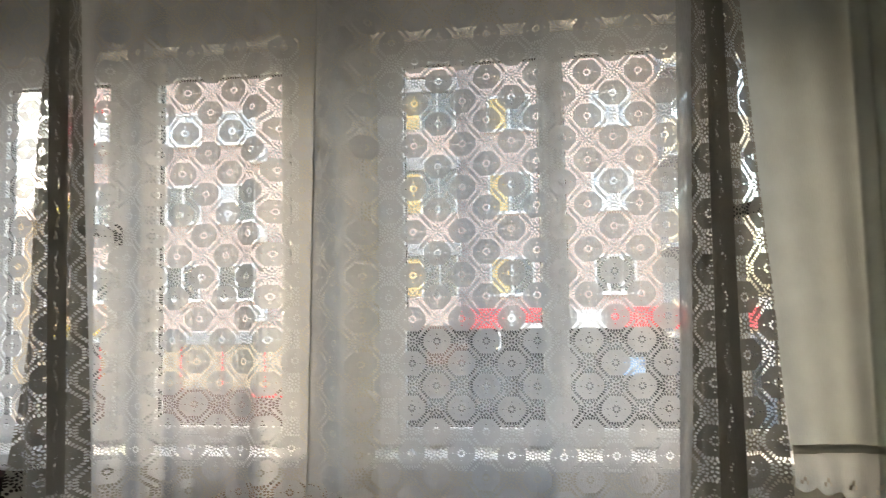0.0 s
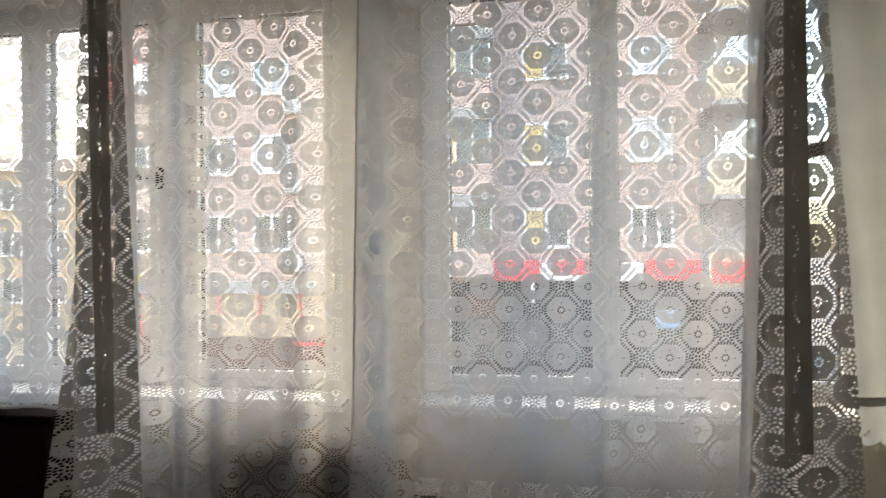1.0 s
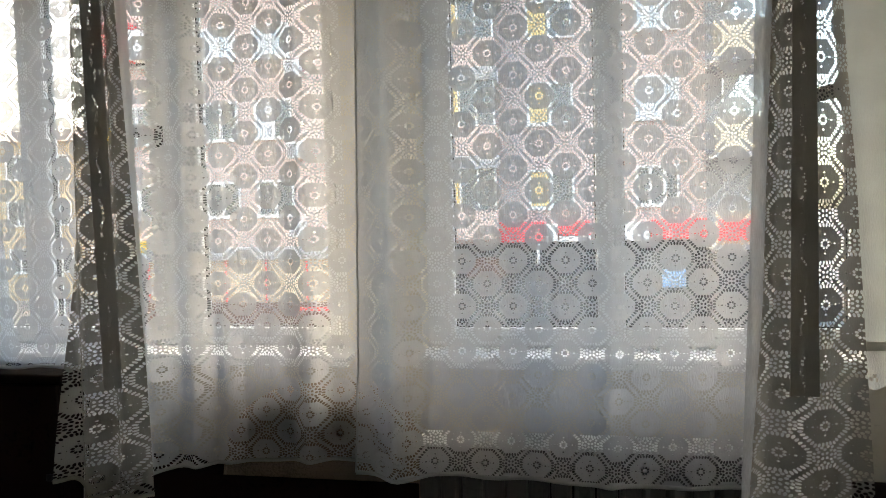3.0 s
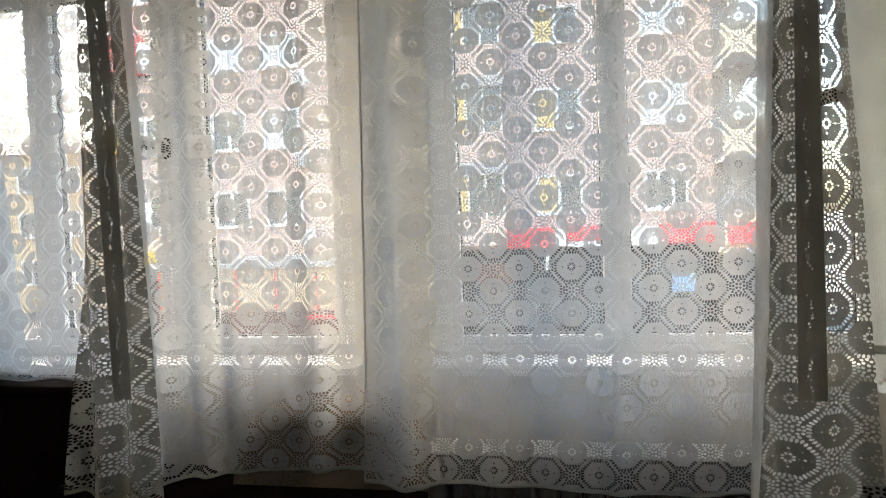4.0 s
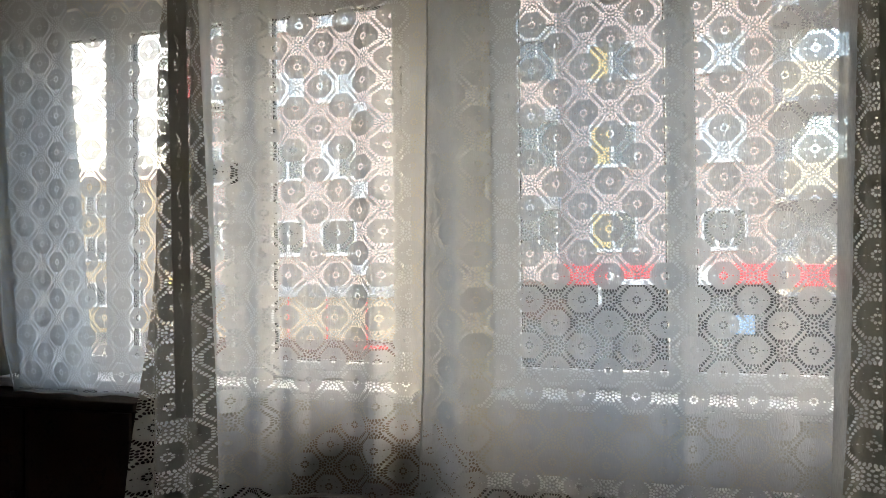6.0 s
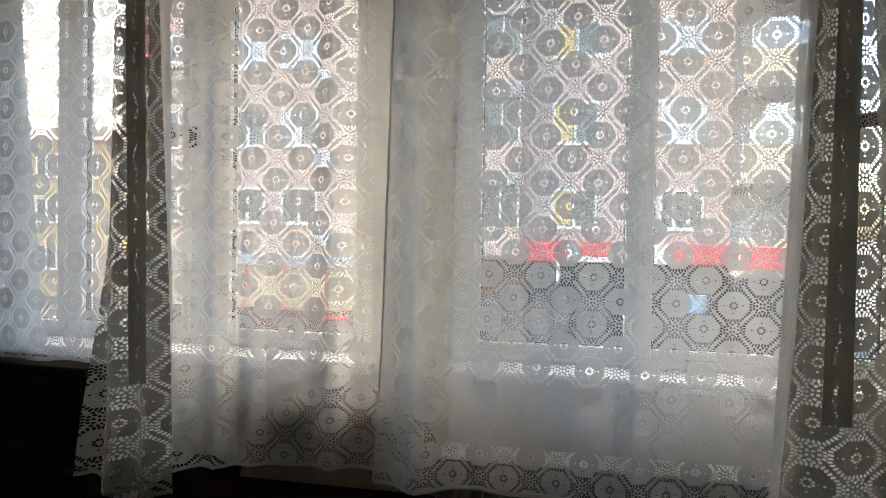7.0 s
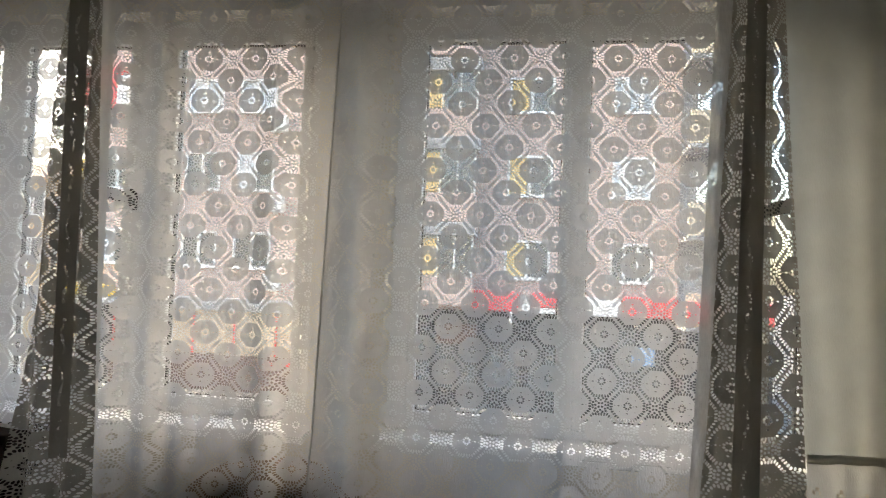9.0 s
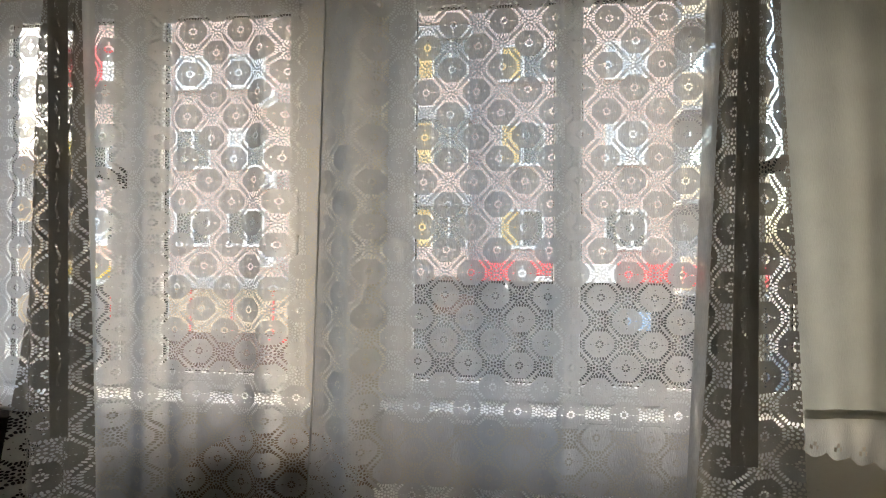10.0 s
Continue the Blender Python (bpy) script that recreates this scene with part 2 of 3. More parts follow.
def ring_radius(t):
    """Outline of a medallion: an octagon with soft corners."""
    c, s = abs(math.cos(t)) + 1e-6, abs(math.sin(t)) + 1e-6
    return min(86 / c, 80 / s, 81.5 / (0.74 * c + 0.672 * s), 89.0)


def motif(cx, cy, rnd):
    """Holes of one flower medallion: petals, dots and the ring of long stitches."""
    out = []
    for k in range(8):
        t = 2 * math.pi * (k + 0.5) / 8
        out.append(ellipse(17 * math.cos(t), 17 * math.sin(t), 6.8, 5.7, t, 6))
    for dx, dy in ((47, 0), (-47, 0), (0, 41), (0, -41)):
        out.append(ellipse(dx, dy, 5.4, 4.2, 0, 6))
    for dx, dy in ((66, 0), (-66, 0), (0, 27), (0, -27), (30, 0), (-30, 0)):
        out.append(ellipse(dx, dy, 2.2, 2.2, 0, 5))
    for sx in (1, -1):
        for sy in (1, -1):
            out.append(ellipse(sx * 40, sy * 33, 2.0, 2.0, 0, 5))
    m, n = 720, 36
    ts = [2 * math.pi * k / m for k in range(m + 1)]
    pts = [(ring_radius(t) * math.cos(t), ring_radius(t) * math.sin(t)) for t in ts]
    run = [0.0]
    for p, q in zip(pts, pts[1:]):
        run.append(run[-1] + math.hypot(q[0] - p[0], q[1] - p[1]))
    for k in range(n):
        goal = run[-1] * (k + 0.5) / n
        i = next(i for i in range(m) if run[i + 1] >= goal)
        x, y = pts[i]
        out.append(ellipse(x, y, 9.8 + rnd.uniform(-0.8, 0.8), 5.6, math.atan2(y, x), 7))
    return [[(cx + x * UX, cy + y * UZ) for x, y in h] for h in out]


def ground():
    """Holes between the medallions: a knot of cells where four of them meet."""
    out, spots = [], []
    knots = ((142.5, 0), (0, 130), (142.5, 260), (285, 130))
    for kx, ky in knots:
        spots += [(kx + sx * 9, ky + sy * 10, 7.6, 6.2, sx * sy * 0.85) for sx in (1, -1) for sy in (1, -1)]
    for kx, ky in knots:
        cl = [(27, 0), (0, 28), (25, 20), (13, 37), (42, 0), (40, 15), (30, 33), (0, 43), (50, 26), (24, 47), (38, 40)]
        for x, y in cl:
            for sx in (1, -1):
                for sy in (1, -1):
                    spots.append((kx + sx * x, ky + sy * y, 7.2, 6.4, 0.5 * sx * sy))
    kept = []
    for x, y, p, q, w in spots:
        near = 999.0
        for mx, my in ((0, 0), (285, 0), (0, 260), (285, 260), (142.5, 130), (-142.5, 130), (427.5, 130), (142.5, -130), (142.5, 390)):
            near = min(near, math.hypot(x - mx, y - my) - ring_radius(math.atan2(y - my, x - mx)))
        if near > 13.0 and all((x - c) ** 2 + (y - d) ** 2 > 13.6 ** 2 for c, d in kept):
            kept.append((x, y))
            out.append(ellipse(x, y, p, q, w, 6))
    return [[(x * UX, y * UZ) for x, y in h] for h in out]


def lace_tile():
    from mathutils.geometry import delaunay_2d_cdt
    rnd = random.Random(4)
    base = motif(0, 0, rnd)
    holes = []
    for ox, oy in ((0.5, 0.5), (0, 0), (1, 0), (0, 1), (1, 1), (-0.5, 0.5), (1.5, 0.5), (0.5, -0.5), (0.5, 1.5)):
        group = [[(x + ox * PX, y + oy * PZ) for x, y in h] for h in base]
        if (ox, oy) == (0.5, 0.5):
            group += ground()
        for q in group:
            mx, my = sum(a for a, _ in q) / len(q), sum(b for _, b in q) / len(q)
            if -0.004 < mx < PX + 0.004 and -0.004 < my < PZ + 0.004:
                for lim, ax, sg in ((0, 0, 1), (PX, 0, -1), (0, 1, 1), (PZ, 1, -1)):
                    r = []
                    for i in range(len(q)):
                        a, b = q[i - 1], q[i]
                        da, db = sg * (a[ax] - lim), sg * (b[ax] - lim)
                        if (da < 0) != (db < 0):
                            f = da / (da - db)
                            r.append((a[0] + (b[0] - a[0]) * f, a[1] + (b[1] - a[1]) * f))
                        if db >= 0:
                            r.append(b)
                    q = r
                    if len(q) < 3:
                        break
                if len(q) >= 3:
                    area = abs(sum(q[i - 1][0] * q[i][1] - q[i][0] * q[i - 1][1] for i in range(len(q)))) / 2
                    if area > 8e-7:
                        holes.append(q)
    kept = []
    for q in holes:
        mx, my = sum(a for a, _ in q) / len(q), sum(b for _, b in q) / len(q)
        if all((mx - a) ** 2 + (my - b) ** 2 > 0.0044 ** 2 for a, b, _ in kept):
            kept.append((mx, my, q))
    vs, es = [(0, 0), (PX, 0), (PX, PZ), (0, PZ)], [(0, 1), (1, 2), (2, 3), (3, 0)]
    for _, _, q in kept:
        s = len(vs)
        vs += q
        es += [(s + i, s + (i + 1) % len(q)) for i in range(len(q))]
    def inside(x, y):
        for mx, my, q in kept:
            if (x - mx) ** 2 + (y - my) ** 2 < 0.00009:
                c = False
                for i in range(len(q)):
                    (ax, ay), (bx, by) = q[i - 1], q[i]
                    if (ay > y) != (by > y) and x < (bx - ax) * (y - ay) / (by - ay) + ax:
                        c = not c
                if c:
                    return True
        return False
    for i in range(13):
        for j in range(9):
            x, y = PX * i / 12, PZ * j / 8
            if not inside(x, y):
                vs.append((x, y))
    r = delaunay_2d_cdt([Vector(v) for v in vs], es, [], 0, 1e-6)
    vv = np.array([(v.x, v.y) for v in r[0]])
    ff = [f for f in r[2] if not inside(*vv[list(f)].mean(axis=0))]
    return vv, np.array([f[:3] for f in ff])


TILE_V, TILE_F = lace_tile()


def ease(a, b, f):
    f = max(0.0, min(1.0, f))
    return a + (b - a) * f * f * (3 - 2 * f)


def curtain(name, label, left, right, hem, y_of, px, pz, anchor, material, top=H - 0.002, group="lace curtains", side_hems=True):
    """A lace panel. left(z), right(z): its edges; hem(x): height of its lower edge; y_of(x, z): folds; px, pz: hung pitch of the medallions; anchor: one medallion's x and z."""
    xl, xr = left(1.4), right(1.4)
    th = thing(name, label, "curtain", ((xl + xr) / 2, y_of((xl + xr) / 2, top), top), group)
    inv = Matrix.Translation(-th.location)

    def place(xn, zn):
        q = min(1.0, max(0.0, (xn - xl) / (xr - xl)))
        z = min(top, max(zn, hem(xl + q * (xr - xl))))
        x = left(z) + (right(z) - left(z)) * q
        return (x, y_of(x, z), z)
    lowest = min(hem(xl + (xr - xl) * k / 40) for k in range(41))
    i0, i1 = math.floor((xl - anchor[0]) / px - 0.5), math.ceil((xr - anchor[0]) / px - 0.5)
    j0, j1 = math.floor((lowest - anchor[1]) / pz - 0.5), math.ceil((top - anchor[1]) / pz - 0.5)
    allv, allf, off = [], [], 0
    for i in range(i0, i1):
        xs = anchor[0] + (TILE_V[:, 0] / PX - 0.5 + i + 1) * px
        for j in range(j0, j1):
            zs = anchor[1] + (TILE_V[:, 1] / PZ - 0.5 + j + 1) * pz
            hs = np.array([hem(x) for x in xs])
            ok = (xs[TILE_F].max(axis=1) > xl) & (xs[TILE_F].min(axis=1) < xr) & (zs[TILE_F].min(axis=1) < top) & ((zs - hs)[TILE_F].max(axis=1) > 0)
            if not ok.any():
                continue
            allv += [place(x, z) for x, z in zip(xs, zs)]
            allf += (TILE_F[ok] + off).tolist()
            off += len(TILE_V)
    o = mesh_from("lace_cloth", allv, allf, material, True, th)
    o.matrix_parent_inverse = inv
    hm = M_LACE_HEM if material is M_LACE else material
    n = 60

    def strip(nm, pts, dx, dz):
        v, f = [], []
        for x, y, z in pts:
            v += [(x - dx, y - 0.002, z + dz), (x + dx, y - 0.002, z - dz), (x + dx, y + 0.002, z - dz), (x - dx, y + 0.002, z + dz)]
        for i in range(len(pts) - 1):
            for k in range(4):
                p, q = i * 4 + k, i * 4 + (k + 1) % 4
                f.append((p, q, q + 4, p + 4))
        mesh_from(nm, v, f, hm, True, th).matrix_parent_inverse = inv
    strip("hem", [place(xl + (xr - xl) * i / n, -1) for i in range(n + 1)], 0, 0.006)
    if side_hems:
        for xe in (xl, xr):
            strip("side_hem", [place(xe, lowest + (top - lowest) * i / n) for i in range(n + 1)], 0.0025, 0)
    return th


def folded_layer(th, name, left, right, hem, y_of, material, top=H - 0.002, label="", gaps=False):
    """A plain turned-back layer of cloth that belongs to a gathered curtain."""
    rnd = random.Random(11)
    v, f, nx, nz = [], [], (20 if gaps else 14), (260 if gaps else 48)
    for i in range(nx + 1):
        for j in range(nz + 1):
            z = top + (hem - top) * j / nz
            x = left(z) + (right(z) - left(z)) * i / nx
            v.append((x, y_of(x, z), z))
    for i in range(nx):
        for j in range(nz):
            a = i * (nz + 1) + j
            # a line of net cells runs down the crease
            if gaps and abs(i - nx * 0.45 - 1.6 * math.sin(j * 0.47)) < 1.2 and j % 20 > 4 and rnd.random() < 0.55:
                continue
            f.append((a, a + 1, a + nz + 2, a + nz + 1))
    o = mesh_from(name, v, f, material, True, th)
    o.matrix_parent_inverse = Matrix.Translation(-th.location)
    if label:
        o["label"] = label


def pleat(x, c, w, d):
    return d * math.exp(-((x - c) / w) ** 2)


def lin(z, z0, x0, z1, x1):
    return x0 + (x1 - x0) * (z - z0) / (z1 - z0)


# left half of the long curtain, its hem lifted over the ottoman
curtain("lace_curtain", "white lace curtain with medallions, its hem lifted over an ottoman",
        lambda z: lin(z, 0.4, -1.23, 2.3, -1.11), lambda z: lin(z, 0.5, -0.13, 2.3, -0.06),
        lambda x: ease(0.415, 0.53, (x + 1.08) / 0.2) + 0.035 * ease(0, 1, (x + 0.8) / 0.25) + 0.008 * math.sin(x * 14),
        lambda x, z: min(-0.299, -0.365 + 0.06 * ease(0, 1, (x + 0.98) / 0.2) + pleat(x, -0.815, 0.035, -0.03) + pleat(x, -0.765, 0.03, 0.015) + pleat(x, -0.94, 0.04, -0.03) + pleat(x, -0.42, 0.04, -0.03) + 0.012 * math.sin(x * 19 + 0.4 * z) + 0.005 * math.sin(x * 47)),
        0.167, 0.138, (-0.638, 1.897), M_LACE)
curtain("lace_curtain", "long white lace curtain with medallions and a soft pleat",
        lambda z: lin(z, 0.55, -0.265, 0.95, -0.244) if z < 0.95 else lin(z, 0.95, -0.244, 2.3, -0.213), lambda z: lin(z, 0.5, 0.98, 2.3, 1.02), lambda x: 0.552 - 0.008 * x + 0.003 * math.sin(x * 24),
        lambda x, z: -0.36 + pleat(x, -0.13, 0.055, -0.06) + pleat(x, -0.03, 0.03, 0.012) + 0.012 * math.sin(x * 9 + 0.3 * z) + 0.005 * math.sin(x * 31 + 0.5 * z) + pleat(x, 0.5, 0.03, -0.02),
        0.1525, 0.135, (0.236, 1.741), M_LACE)
# gathered outer ends, hanging farther into the room, each with a turned-back layer; taupe stands in for shade on white
# lace
end_a = curtain("gathered_lace_curtain", "gathered end of a lace curtain in deep folds, its shade coloured taupe",
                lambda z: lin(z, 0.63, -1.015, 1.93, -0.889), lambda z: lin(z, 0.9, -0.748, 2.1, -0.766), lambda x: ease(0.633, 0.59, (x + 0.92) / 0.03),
                lambda x, z: -0.72 + 0.028 * math.sin((x + 1.0) * 58 - 1.0 * z), 0.118, 0.139, (-0.915, 1.405), M_LACE_SHADED, side_hems=False)
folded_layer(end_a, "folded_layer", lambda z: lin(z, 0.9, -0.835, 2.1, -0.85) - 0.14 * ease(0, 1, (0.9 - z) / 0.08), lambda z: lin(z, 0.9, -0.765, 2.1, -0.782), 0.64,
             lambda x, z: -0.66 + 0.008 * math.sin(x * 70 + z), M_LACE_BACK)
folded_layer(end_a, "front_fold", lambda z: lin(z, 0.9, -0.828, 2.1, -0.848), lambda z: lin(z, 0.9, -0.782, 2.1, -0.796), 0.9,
             lambda x, z: -0.762 + 0.006 * math.sin(x * 55 + 0.5 * z), M_LACE_SHADED, gaps=True)



def end_b_left(z):
    return lin(z, 0.67, 0.79, 1.1, 0.825) if z < 1.1 else lin(z, 1.1, 0.825, 2.1, 0.862)


end_b = curtain("gathered_lace_curtain", "wide gathered end of a lace curtain, its shade coloured taupe, beside a white curtain",
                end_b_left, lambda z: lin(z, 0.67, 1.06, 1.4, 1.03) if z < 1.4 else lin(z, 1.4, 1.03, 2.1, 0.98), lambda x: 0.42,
                lambda x, z: -0.73 - 0.03 * math.exp(-((x - end_b_left(z)) / 0.02) ** 2) + 0.02 * math.sin((x - 0.78) * 36 - 0.5 * z), 0.14, 0.136, (0.955, 1.388), M_LACE_SHADED, side_hems=False)
folded_layer(end_b, "folded_layer", lambda z: end_b_left(z) + 0.004, lambda z: 0.934 + 0.1 * ease(0, 1, (1.0 - z) / 0.12), 0.43,
             lambda x, z: -0.67 + 0.008 * math.sin(x * 60 + z), M_LACE_BACK)
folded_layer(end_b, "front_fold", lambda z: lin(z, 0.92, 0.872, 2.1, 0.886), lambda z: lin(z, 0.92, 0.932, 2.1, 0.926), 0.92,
             lambda x, z: -0.782 + 0.008 * math.sin(x * 50 + 0.5 * z), M_LACE_SHADED, gaps=True)
folded_layer(end_b, "turned_edge", lambda z: lin(z, 0.67, 0.785, 2.1, 0.832), lambda z: end_b_left(z) + 0.012, 0.42,
             lambda x, z: -0.715 + 0.01 * math.sin(x * 90 + z), M_LACE_EDGE, label="pale turned edge")
# short lace before the first window, hanging to its sill
short = curtain("short_lace_curtain", "short white lace curtain over the sill, doubled at its end",
                lambda z: lin(z, 0.84, -1.914, 1.05, -1.968) if z < 1.05 else lin(z, 1.05, -1.968, 2.3, -2.02), lambda z: lin(z, 0.84, -1.28, 2.3, -1.16), lambda x: 0.843 + 0.003 * math.sin(x * 25),
                lambda x, z: -0.256 + 0.008 * math.sin(x * 17 + 0.5 * z), 0.15, 0.138, (-1.42, 1.33), M_LACE)
folded_layer(short, "folded_layer", lambda z: lin(z, 0.84, -1.905, 2.3, -2.0),
             lambda z: lin(z, 0.98, -1.575, 1.68, -1.622) if z < 1.68 else lin(z, 1.68, -1.622, 2.15, -1.668), 0.86,
             lambda x, z: -0.242 + 0.006 * math.sin(x * 40 + 0.5 * z), M_LACE_LINING, label="plain doubled layer")


# ---- plain white curtain with a lace trim ----
def white_curtain():
    th = thing("white_curtain", "plain white cotton curtain with grey tape and scalloped lace trim", "curtain", (1.85, -0.26, H - 0.002))
    inv = Matrix.Translation(-th.location)

    def saw(x):
        p = ((x - 1.165) / 0.275) % 1.0
        return p if p < 0.93 else 0.93 * (1 - p) / 0.07

    def yy(x, z):
        return -0.37 + 0.085 * saw(x) ** 0.8 + 0.012 * math.sin((x - 1.0) * 24 + 0.5 * z) * saw(x) + 0.004 * math.sin(x * 60 + z)

    def zb(x):
        return 0.957 - 0.012 * saw(x)

    def slide(x, z):
        return x + (lin(z, 0.95, 1.165, 2.1, 1.075) - 1.167) * math.exp(-((x - 1.167) / 0.16) ** 2)

    nx, nz = 260, 40
    xs = [1.167 + (2.45 - 1.167) * i / nx for i in range(nx + 1)]
    v = [(slide(x, H - (H - zb(x)) * j / nz), yy(x, H - (H - zb(x)) * j / nz), H - 0.002 - (H - 0.002 - zb(x)) * j / nz) for x in xs for j in range(nz + 1)]
    f = [(i * (nz + 1) + j, i * (nz + 1) + j + 1, (i + 1) * (nz + 1) + j + 1, (i + 1) * (nz + 1) + j) for i in range(nx) for j in range(nz)]
    mesh_from("cotton_cloth", v, f, M_COTTON, True, th).matrix_parent_inverse = inv
    v, f = [], []
    for x in xs:
        v += [(x, yy(x, 0.95) - 0.004, zb(x) + 0.012), (x, yy(x, 0.95) - 0.004, zb(x) - 0.012), (x, yy(x, 0.95) + 0.003, zb(x) - 0.012), (x, yy(x, 0.95) + 0.003, zb(x) + 0.012)]
    for i in range(nx):
        for k in range(4):
            a, b = i * 4 + k, i * 4 + (k + 1) % 4
            f.append((a, b, b + 4, a + 4))
    mesh_from("tape", v, f, M_TAPE, True, th).matrix_parent_inverse = inv
    v, f = [], []
    m = 10
    for x in xs:
        d = 0.085 + 0.05 * saw(x) + 0.02 * abs(math.sin((x - 1.16) * 44))
        for j in range(m + 1):
            q = j / m
            v.append((x, yy(x, 0.95) - 0.008 * math.sin(q * 3) + 0.004 * math.sin(x * 90) * q, zb(x) - 0.008 - d * q))
    for i in range(nx):
        for j in range(m):
            if j == 7 and i % 15 in (3, 4, 7) or j == 6 and i % 15 in (5, 6):
                continue
            a = i * (m + 1) + j
            f.append((a, a + 1, a + m + 2, a + m + 1))
    mesh_from("lace_trim", v, f, M_TRIM, True, th).matrix_parent_inverse = inv


white_curtain()


# ---- things under the sills ----
def radiator():
    th = thing("radiator", "dark ribbed radiator with a pale strip for its lit top, behind the curtain", "radiator", (0.6, -0.18, 0.09))
    inv = Matrix.Translation(-th.location)
    for i in range(16):
        x = -0.094 + 0.0698 * i
        bm = box(x, -0.262, 0.12, x + 0.062, -0.145, 0.607, 0.012)
        box(x + 0.012, -0.265, 0.16, x + 0.05, -0.255, 0.57, 0.004, bm)
        part("rib", bm, M_RAD, th).matrix_parent_inverse = inv
    for z in (0.16, 0.54):
        bm = bmesh.new()
        bmesh.ops.create_cone(bm, cap_ends=True, segments=14, radius1=0.016, radius2=0.016, depth=1.2, matrix=Matrix.Translation((0.47, -0.2, z)) @ Matrix.Rotation(radians(90), 4, "Y"))
        part("pipe", bm, M_RAD, th).matrix_parent_inverse = inv
    # pale strip added for the light that falls on the rib tops
    part("top_cover", box(-0.1, -0.268, 0.608, 1.018, -0.123, 0.618, 0.003), M_SILL, th, "pale strip standing in for the lit rib tops").matrix_parent_inverse = inv
    for x in (-0.08, 0.966):
        part("foot", box(x, -0.22, 0.0, x + 0.03, -0.16, 0.12, 0.004), M_RAD, th).matrix_parent_inverse = inv
        part("bracket", box(x, -0.15, 0.5, x + 0.03, -0.119, 0.53, 0.002), M_RAD, th).matrix_parent_inverse = inv


radiator()


def ottoman():
    th = thing("ottoman", "dark brown upholstered ottoman with a rounded top behind the curtain", "ottoman", (-0.43, -0.2, 0))
    inv = Matrix.Translation(-th.location)
    bm = bmesh.new()
    n = 28
    prof = []
    for i in range(n + 1):
        t = math.pi * i / n
        prof.append((-0.43 - 0.34 * math.copysign(abs(math.cos(t)) ** 0.7, math.cos(t)), 0.42 + 0.365 * math.sin(t) ** 0.8))
    prof = [(-0.77, 0.1)] + prof + [(-0.09, 0.1)]
    rings = []
    for y, k in ((-0.125, 0.97), (-0.14, 1.0), (-0.262, 1.0), (-0.284, 0.975), (-0.293, 0.93)):
        rings.append([bm.verts.new((-0.43 + (x + 0.43) * k, y, 0.1 + (z - 0.1) * k)) for x, z in prof])
    for a, b in zip(rings, rings[1:]):
        for i in range(len(prof)):
            j = (i + 1) % len(prof)
            bm.faces.new((a[i], a[j], b[j], b[i]))
    bm.faces.new(rings[0])
    bm.faces.new(list(reversed(rings[-1])))
    bmesh.ops.recalc_face_normals(bm, faces=bm.faces)
    part("cushion", bm, M_UPH, th).matrix_parent_inverse = inv
    # sheet added in front to darken the ottoman below the hem
    part("skirt", box(-0.775, -0.303, 0.03, -0.085, -0.2945, 0.5, 0.003), M_DARKWOOD, th, "dark brown sheet added to darken the lower front").matrix_parent_inverse = inv
    part("base", box(-0.75, -0.225, 0.03, -0.12, -0.13, 0.1, 0.006), M_DARKWOOD, th).matrix_parent_inverse = inv
    for x in (-0.72, -0.17):
        for y in (-0.22, -0.165):
            part("foot", box(x, y, 0, x + 0.03, y + 0.03, 0.03, 0.003), M_DARKWOOD, th).matrix_parent_inverse = inv


ottoman()


# made-up cabinet that fills the dark area under the first sill
def added_cabinet():
    th = thing("added_cabinet", "low dark cabinet added to fill the dark area under the sill", "cabinet", (-2.0, -0.2, 0))
    inv = Matrix.Translation(-th.location)
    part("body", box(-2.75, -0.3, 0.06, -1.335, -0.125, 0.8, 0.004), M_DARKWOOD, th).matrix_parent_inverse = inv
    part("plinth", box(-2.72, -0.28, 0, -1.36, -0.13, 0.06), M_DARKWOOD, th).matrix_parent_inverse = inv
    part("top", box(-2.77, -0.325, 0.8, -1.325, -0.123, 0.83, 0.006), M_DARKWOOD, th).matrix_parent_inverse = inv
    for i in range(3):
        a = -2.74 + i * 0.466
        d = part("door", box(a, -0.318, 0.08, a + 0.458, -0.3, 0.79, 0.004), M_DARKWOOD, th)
        d.matrix_parent_inverse = inv
        part("knob", box(a + 0.41, -0.335, 0.46, a + 0.435, -0.318, 0.485, 0.006), M_HANDLE, d)


added_cabinet()

# ---- street ----
GZ, FY = -3.1, 22.0
tagged(part("ground", box(-900, -900, GZ - 0.4, 900, 1800, GZ), M_ROAD), "grey asphalt street between the houses", "ground", kind="structure")
tagged(part("wall_base", box(X0 - 0.2, Y0 - 0.2, GZ, X1 + 0.2, 0.10, -0.2), M_CONC), "grey lower storey wall under the room", "wall", kind="structure")
tagged(part("pavement", box(-60, FY - 4.2, GZ, 60, FY, GZ + 0.14, 0.02), M_PAVE), "pale stone pavement along the shops", "pavement", kind="structure")


